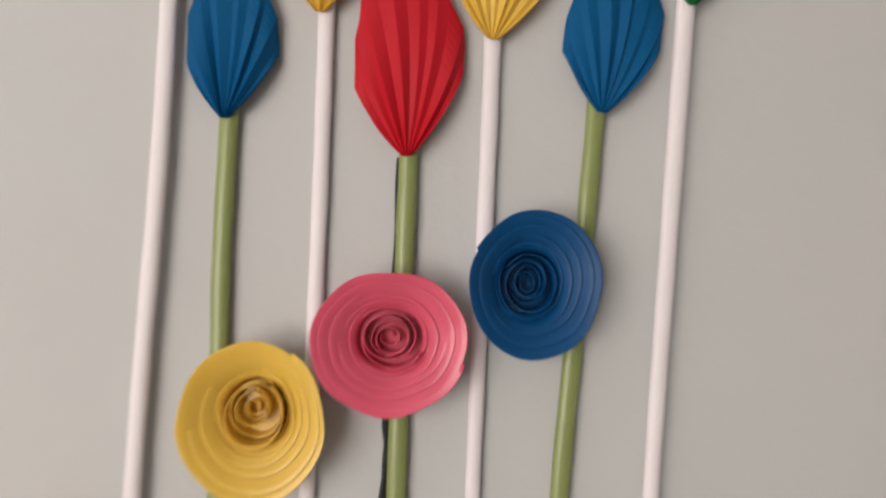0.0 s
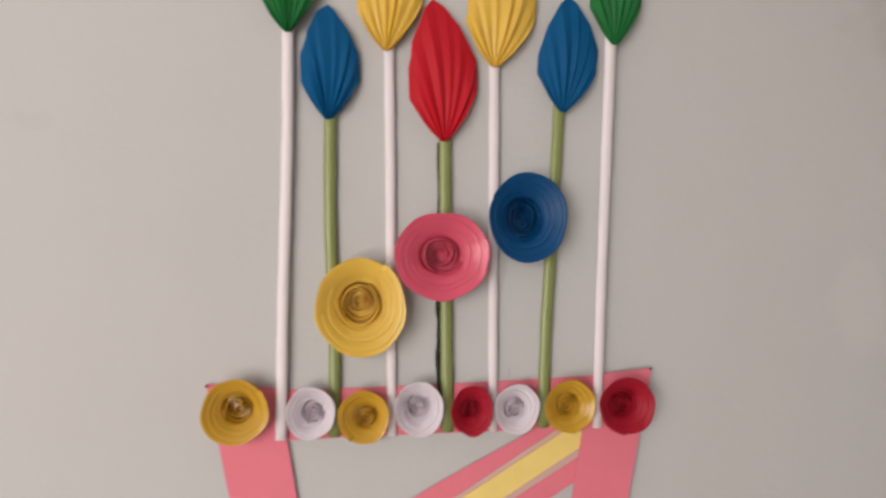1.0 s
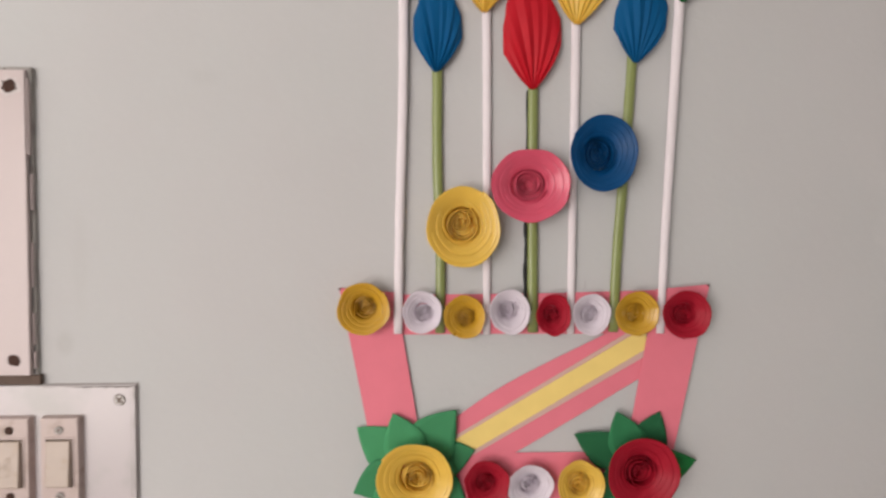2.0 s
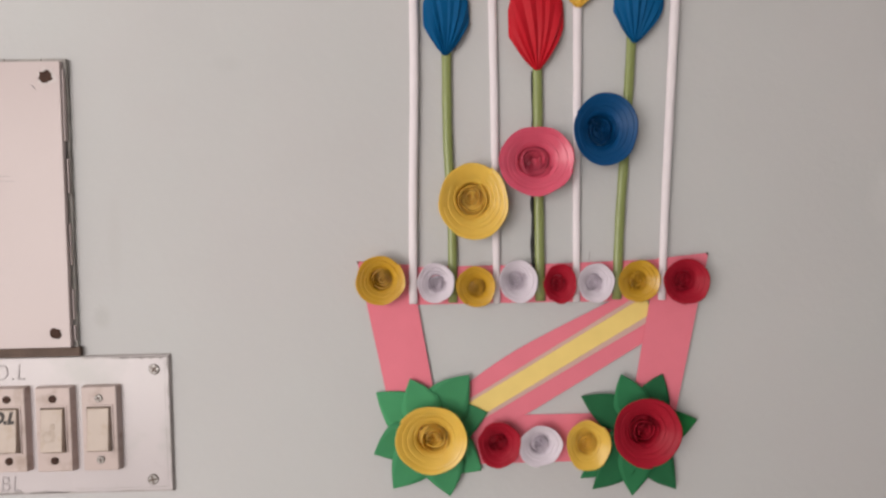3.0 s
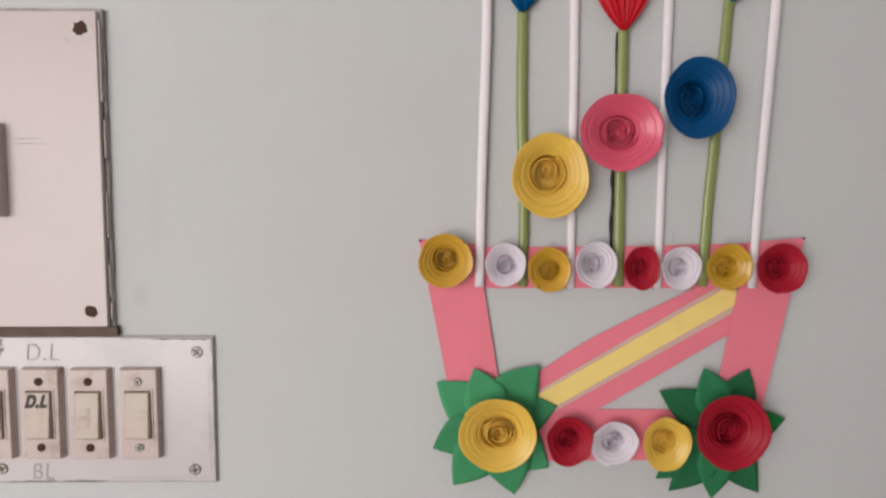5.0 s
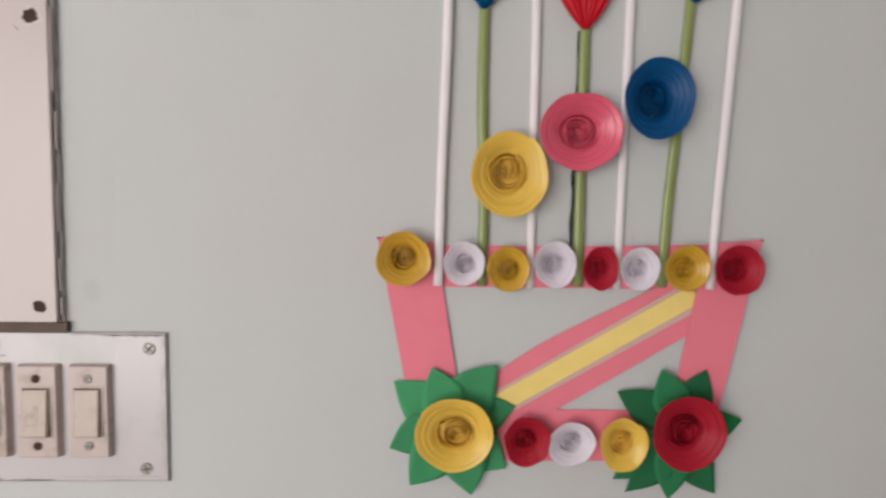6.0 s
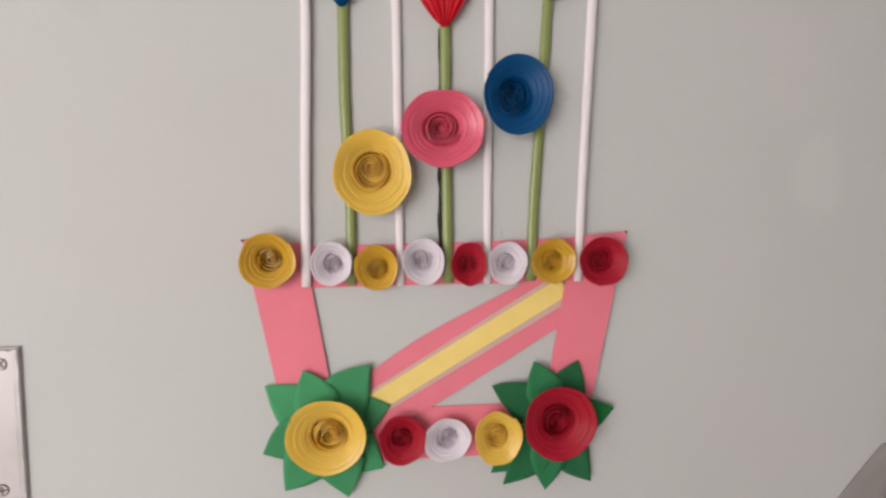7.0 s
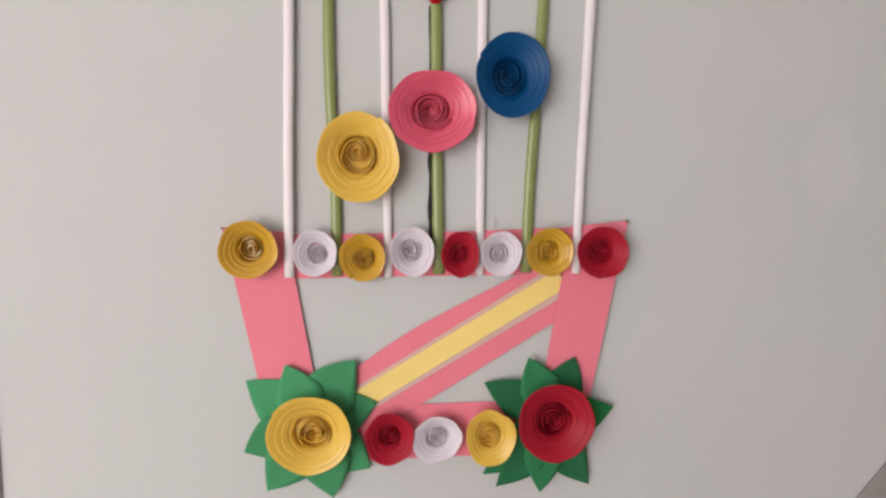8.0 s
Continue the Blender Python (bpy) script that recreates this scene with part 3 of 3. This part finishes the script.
pts = along([(0.0462, -0.0006, 1.4950), (0.0478, -0.0008, 1.4990), (0.0474, -0.0006, 1.5030)], 4)
tagged(part("thread", tube(pts, [0.0002] * len(pts), 6), M_PENCIL), "short stray grey thread above a white rose", "thread")


# ---- electrical board ----
def screw(parent, x, z, d, r, material, slot=True, ragged=0.0, seed=0):
    head = part("screw", disc(r, 0.0009, d, 18, ragged, seed, 0.0003, x, z), material, parent, smooth=False)
    if slot:
        part("screw_seat", disc(r * 1.10, 0.0004, d, 18, 0.05, seed + 3, 0.0, x, z), M_DARKGAP, head)
        a = seed * 0.7
        bm = box(-r * 0.8, r * 0.8, -0.00012, 0.0, -r * 0.16, r * 0.16)
        bmesh.ops.transform(bm, matrix=Matrix.Translation((x, -(d + 0.0009), z)) @ Matrix.Rotation(a, 4, "Y"), verts=bm.verts)
        part("screw_slot", bm, M_DARKGAP if material is M_STEEL else M_RUST, head)
        bm = box(-r * 0.16, r * 0.16, -0.00010, 0.0, -r * 0.8, r * 0.8)
        bmesh.ops.transform(bm, matrix=Matrix.Translation((x, -(d + 0.0009), z)) @ Matrix.Rotation(a, 4, "Y"), verts=bm.verts)
        part("screw_slot", bm, M_DARKGAP if material is M_STEEL else M_RUST, head)
    return head


board = tagged(new("upper_board"), "cream laminate cover board with rusted screws on the wall", "cover board")
bm = box(-0.640, -0.3866, -0.0085, -0.0040, 1.4322, 1.6668, bevel=0.0006)
part("cover_sheet", bm, M_SHEET, board)
bm = bmesh.new()
rng = random.Random(5)
for i in range(24):
    z0, z1 = 1.4315 + i * 0.0099, 1.4315 + (i + 1) * 0.0099
    add_box(bm, -0.392, -0.3840 + rng.uniform(-0.0002, 0.0002), -0.0030 + rng.uniform(-0.0004, 0.0004), 0.0, z0, z1)
for i in range(26):
    x0 = -0.640 + i * 0.00985
    add_box(bm, x0, x0 + 0.00985, -0.0042 + rng.uniform(-0.0006, 0.0006), 0.0, 1.655, 1.6698 + rng.uniform(-0.0003, 0.0003))
part("board_rim", bm, M_RIM, board, "rough grey cement edge")
part("backing_strip", box(-0.640, -0.3812, -0.0052, 0.0, 1.4240, 1.4316, bevel=0.0008), M_WOOD, board, "dark brown wooden edge")
part("edge_chip", box(-0.3864, -0.3852, -0.0068, -0.0030, 1.602, 1.661, bevel=0.0003), M_SHEET, board)
for z0, z1, x in ((1.560, 1.588, -0.3850), (1.500, 1.535, -0.3854), (1.455, 1.480, -0.3852), (1.437, 1.450, -0.3848)):
    part("edge_chip", box(x - 0.0007, x + 0.0004, -0.0052, -0.0020, z0, z1, bevel=0.0002), M_SHEET, board)
for x0, z0, x1, z1, w in ((-0.4520, 1.5735, -0.4300, 1.5740, 0.0003), (-0.4520, 1.5700, -0.4260, 1.5698, 0.0003), (-0.4100, 1.6475, -0.4065, 1.6440, 0.0006)):
    part("scratch", tube([(x0, -0.0086, z0), (0.5 * (x0 + x1), -0.0086, 0.5 * (z0 + z1) + 0.0004), (x1, -0.0086, z1)], [w * 0.6, w, w * 0.5], 6), M_PENCIL, board, "faint grey scratch")
part("paint_flake", disc(0.0078, 0.0002, 0.0085, 20, 0.30, 9, x=-0.3975, z=1.6540), M_REG, board, "pale worn patch round the screw")
screw(board, -0.3980, 1.6545, 0.0085, 0.0052, M_RUST, False, 0.22, 3)
screw(board, -0.3985, 1.4440, 0.0085, 0.0046, M_RUST, False, 0.14, 4)

plate = tagged(new("switch_plate"), "white acrylic switch plate with dirty edges on the wall", "switch plate")
part("cover_sheet", box(-0.640, -0.3092, -0.0032, -0.0010, 1.3072, 1.4230, bevel=0.0007), M_PLATE, plate)
part("plate_backing", box(-0.640, -0.3084, -0.0010, 0.0, 1.3064, 1.4238), M_GRIME, plate, "grey grimy edge")
for i, (x, z, m) in enumerate(((-0.3215, 1.4112, M_STEEL), (-0.3255, 1.3175, M_STEEL), (-0.4770, 1.4130, M_RUST), (-0.4755, 1.3190, M_STEEL))):
    screw(plate, x, z, 0.0032, 0.0042, m, True, 0.03, i + 1)
for words, x, z, h in (("D.L", -0.4410, 1.4105, 0.0118), ("BL", -0.4445, 1.3160, 0.0115)):
    bm = text_mesh(words, h, 0.0002, -0.00015, 0.12)
    bmesh.ops.transform(bm, matrix=Matrix.Translation((x, -0.0034, z)) @ Matrix.Diagonal((0.95, 1, 1.15, 1)), verts=bm.verts)
    part("pencil_writing", bm, M_PENCIL, plate, "faint pencil letters")
for k in range(3):
    pts = [(-0.4795 + 0.0095 * math.cos(t * 0.55 + k) * (1 + 0.15 * math.sin(t + k)), -0.0034, 1.4125 + 0.0072 * math.sin(t * 0.55 + k * 2) + 0.001 * k) for t in range(13)]
    part("pencil_scribble", tube(pts, [0.0004] * len(pts), 6), M_PENCIL, plate)


def grime(parent, x0, z0, x1, z1, width, seed):
    """A ragged smear of dirt, a skin on the face of the plate."""
    rng = random.Random(seed)
    bm = bmesh.new()
    n = 26
    a, b = Vector((x0, 0, z0)), Vector((x1, 0, z1))
    side = Vector((b.z - a.z, 0, a.x - b.x)).normalized()
    rows = []
    for i in range(n + 1):
        p = a.lerp(b, i / n)
        w = width * max(0.08, 0.45 + 0.9 * noise.noise(Vector((i * 0.37, seed, 0))) + rng.uniform(-0.15, 0.15))
        rows.append((bm.verts.new((p.x, -0.00345, p.z)), bm.verts.new((p.x + side.x * w, -0.00345, p.z + side.z * w))))
    for (p, q), (r, t) in zip(rows, rows[1:]):
        bm.faces.new((p, q, t, r))
    return part("grime", bm, M_GRIME, parent, "grey smear of dirt")


grime(plate, -0.3097, 1.4223, -0.3097, 1.3080, 0.0016, 1)
grime(plate, -0.3099, 1.3080, -0.5200, 1.3080, 0.0014, 2)
grime(plate, -0.3800, 1.4224, -0.3099, 1.4224, 0.0022, 3)


grime(plate, -0.3128, 1.4195, -0.3128, 1.3110, 0.0006, 4)
grime(plate, -0.3138, 1.3112, -0.3900, 1.3112, 0.0005, 5)
grime(plate, -0.3950, 1.3082, -0.4700, 1.3082, 0.0030, 6)
grime(plate, -0.3500, 1.4218, -0.3110, 1.4218, 0.0020, 7)
grime(plate, -0.3165, 1.3270, -0.3245, 1.3325, 0.0004, 8)


def wall_switch(x, z, on, label, ink="", worn=False):
    ob = thing("wall_switch", x, 0.0010, z, label, "switch", "row of switches on the plate")
    part("body", frustum(0.0318, 0.0722, 0.0284, 0.0700, 0.0085, 0.0009), M_SWITCH, ob)
    bm = box(-0.0112, 0.0112, -0.0091, -0.0080, 0.0190, 0.0204)
    add_box(bm, -0.0112, 0.0112, -0.0091, -0.0080, -0.0204, -0.0190)
    add_box(bm, -0.0112, -0.0101, -0.0091, -0.0080, -0.0190, 0.0190)
    add_box(bm, 0.0101, 0.0112, -0.0091, -0.0080, -0.0190, 0.0190)
    part("surround", bm, M_SWITCH, ob)
    part("rocker_gap", box(-0.0101, 0.0101, -0.0087, -0.0080, -0.0190, 0.0190), M_DARKGAP, ob)
    bm = frustum(0.0192, 0.0364, 0.0178, 0.0350, 0.0042, 0.0007)
    tilt = Matrix.Translation((0, -0.0080, 0)) @ Matrix.Rotation(radians(4.5 if on else -4.5), 4, "X")
    bmesh.ops.transform(bm, matrix=tilt, verts=bm.verts)
    rocker = part("rocker", bm, M_ROCKER, ob)
    if ink:
        bm = text_mesh(ink, 0.0088, 0.00025, 0.0008, 0.3)
        bmesh.ops.transform(bm, matrix=tilt @ Matrix.Translation((-0.0012, -0.0044, 0.0105)) @ Matrix.Diagonal((0.78, 1, 1, 1)), verts=bm.verts)
        part("ink_letters", bm, M_INK, rocker, "black marker letters")
    if worn:
        for k, (wx, wz, wr) in enumerate(((-0.0018, -0.0048, 0.0050), (-0.0026, -0.0056, 0.0028), (0.0010, 0.0036, 0.0024))):
            bm = disc(wr, 0.00008 + 0.00006 * k, 0.00425, 22, 0.22, 5 + k, x=wx, z=wz)
            bmesh.ops.transform(bm, matrix=tilt, verts=bm.verts)
            part("worn_spot", bm, M_ROCKER if k == 1 else M_GRIMEIVORY, rocker, "smudged worn spot")
    for k, dz in enumerate((0.0258, -0.0258)):
        screw(ob, 0.0, dz, 0.0085, 0.0030, M_STEEL if x > -0.38 else M_RUST, True, 0.04, int(abs(x) * 1000) + k)
    return ob


wall_switch(-0.3650, 1.3638, False, "aged ivory rocker switch with bright screws")
wall_switch(-0.4028, 1.3638, False, "aged ivory rocker switch with a worn smudged rocker", worn=True)
wall_switch(-0.4402, 1.3642, False, "aged ivory rocker switch with black ink letters", "D.L")
wall_switch(-0.4775, 1.3642, True, "aged ivory rocker switch pressed the other way")
wall_switch(-0.5150, 1.3645, False, "aged ivory rocker switch at the plate's end")

reg = thing("fan_regulator", -0.4750, 0.0045, 1.5505, "pale grey fan regulator with a round knob on the board", "fan regulator")
part("body", frustum(0.0370, 0.0700, 0.0345, 0.0680, 0.0130, 0.0010), M_REG, reg)
part("dial_plate", box(-0.0110, 0.0150, -0.0137, -0.0128, -0.0140, 0.0130, bevel=0.0003), M_REG, reg)
knob = part("knob", disc(0.0112, 0.0070, 0.0137, 32, 0.0, 0, 0.0015, 0.0025), M_KNOB, reg, "round grey knob")
part("pointer", box(0.0016, 0.0034, -0.0210, -0.0206, 0.0020, 0.0095), M_REG, knob)
for x in (-0.006, -0.001, 0.0045, 0.0075):
    part("marking", box(x, x + 0.0012, -0.01325, -0.0129, -0.0285, -0.0235), M_INK, reg, "unreadable dark marking")
screw(reg, 0.0, 0.0285, 0.0130, 0.0028, M_STEEL, True, 0.0, 2)

# ---- hook and cloth ----
hook = thing("wall_hook", 0.408, 0.0, 1.3235, "round black plastic hook on the wall", "hook")
part("base", disc(0.021, 0.006, 0.0, 28, 0.0, 0, 0.002), M_BLACK, hook)
part("peg", tube([(0, -0.006, 0), (0, -0.020, 0.001), (0, -0.034, 0.006), (0, -0.040, 0.014)], [0.009, 0.008, 0.0075, 0.008], 16), M_BLACK, hook, smooth=True)


def hanging_cloth():
    bm = bmesh.new()
    rows, cols = 40, 44
    grid = []
    for layer in (0.0, 0.0006):
        g = []
        for i in range(rows + 1):
            v = i / rows
            half = 0.030 + 0.24 * (1 - math.exp(-1.9 * v))
            row = []
            for k in range(cols + 1):
                u = 2 * k / cols - 1
                fold = 0.010 * math.sin(u * 9 + 1.0) * min(1, 0.3 + v * 2) + 0.004 * math.sin(u * 21 + 3 * v)
                d = 0.0006 + (0.004 + 0.16 * fold) * (1 - u ** 2) + 0.004 * (1 - u * u) + layer
                row.append(bm.verts.new((0.411 + half * u + 0.02 * v, -max(0.0005, d), 1.3175 - 0.42 * v - 0.03 * abs(u) * v - 0.006 * u * u)))
            g.append(row)
        grid.append(g)
    for g in grid:
        for i in range(rows):
            for k in range(cols):
                bm.faces.new((g[i][k], g[i][k + 1], g[i + 1][k + 1], g[i + 1][k]))
    ring = [(i, 0) for i in range(rows + 1)] + [(rows, k) for k in range(1, cols + 1)] + [(i, cols) for i in range(rows - 1, -1, -1)] + [(0, k) for k in range(cols - 1, 0, -1)]
    for (i, k), (j, l) in zip(ring, ring[1:] + ring[:1]):
        bm.faces.new((grid[0][i][k], grid[0][j][l], grid[1][j][l], grid[1][i][k]))
    return tagged(part("hanging_cloth", bm, M_CLOTH, smooth=True), "mauve-grey cloth hanging from a black hook", "cloth")


hanging_cloth()
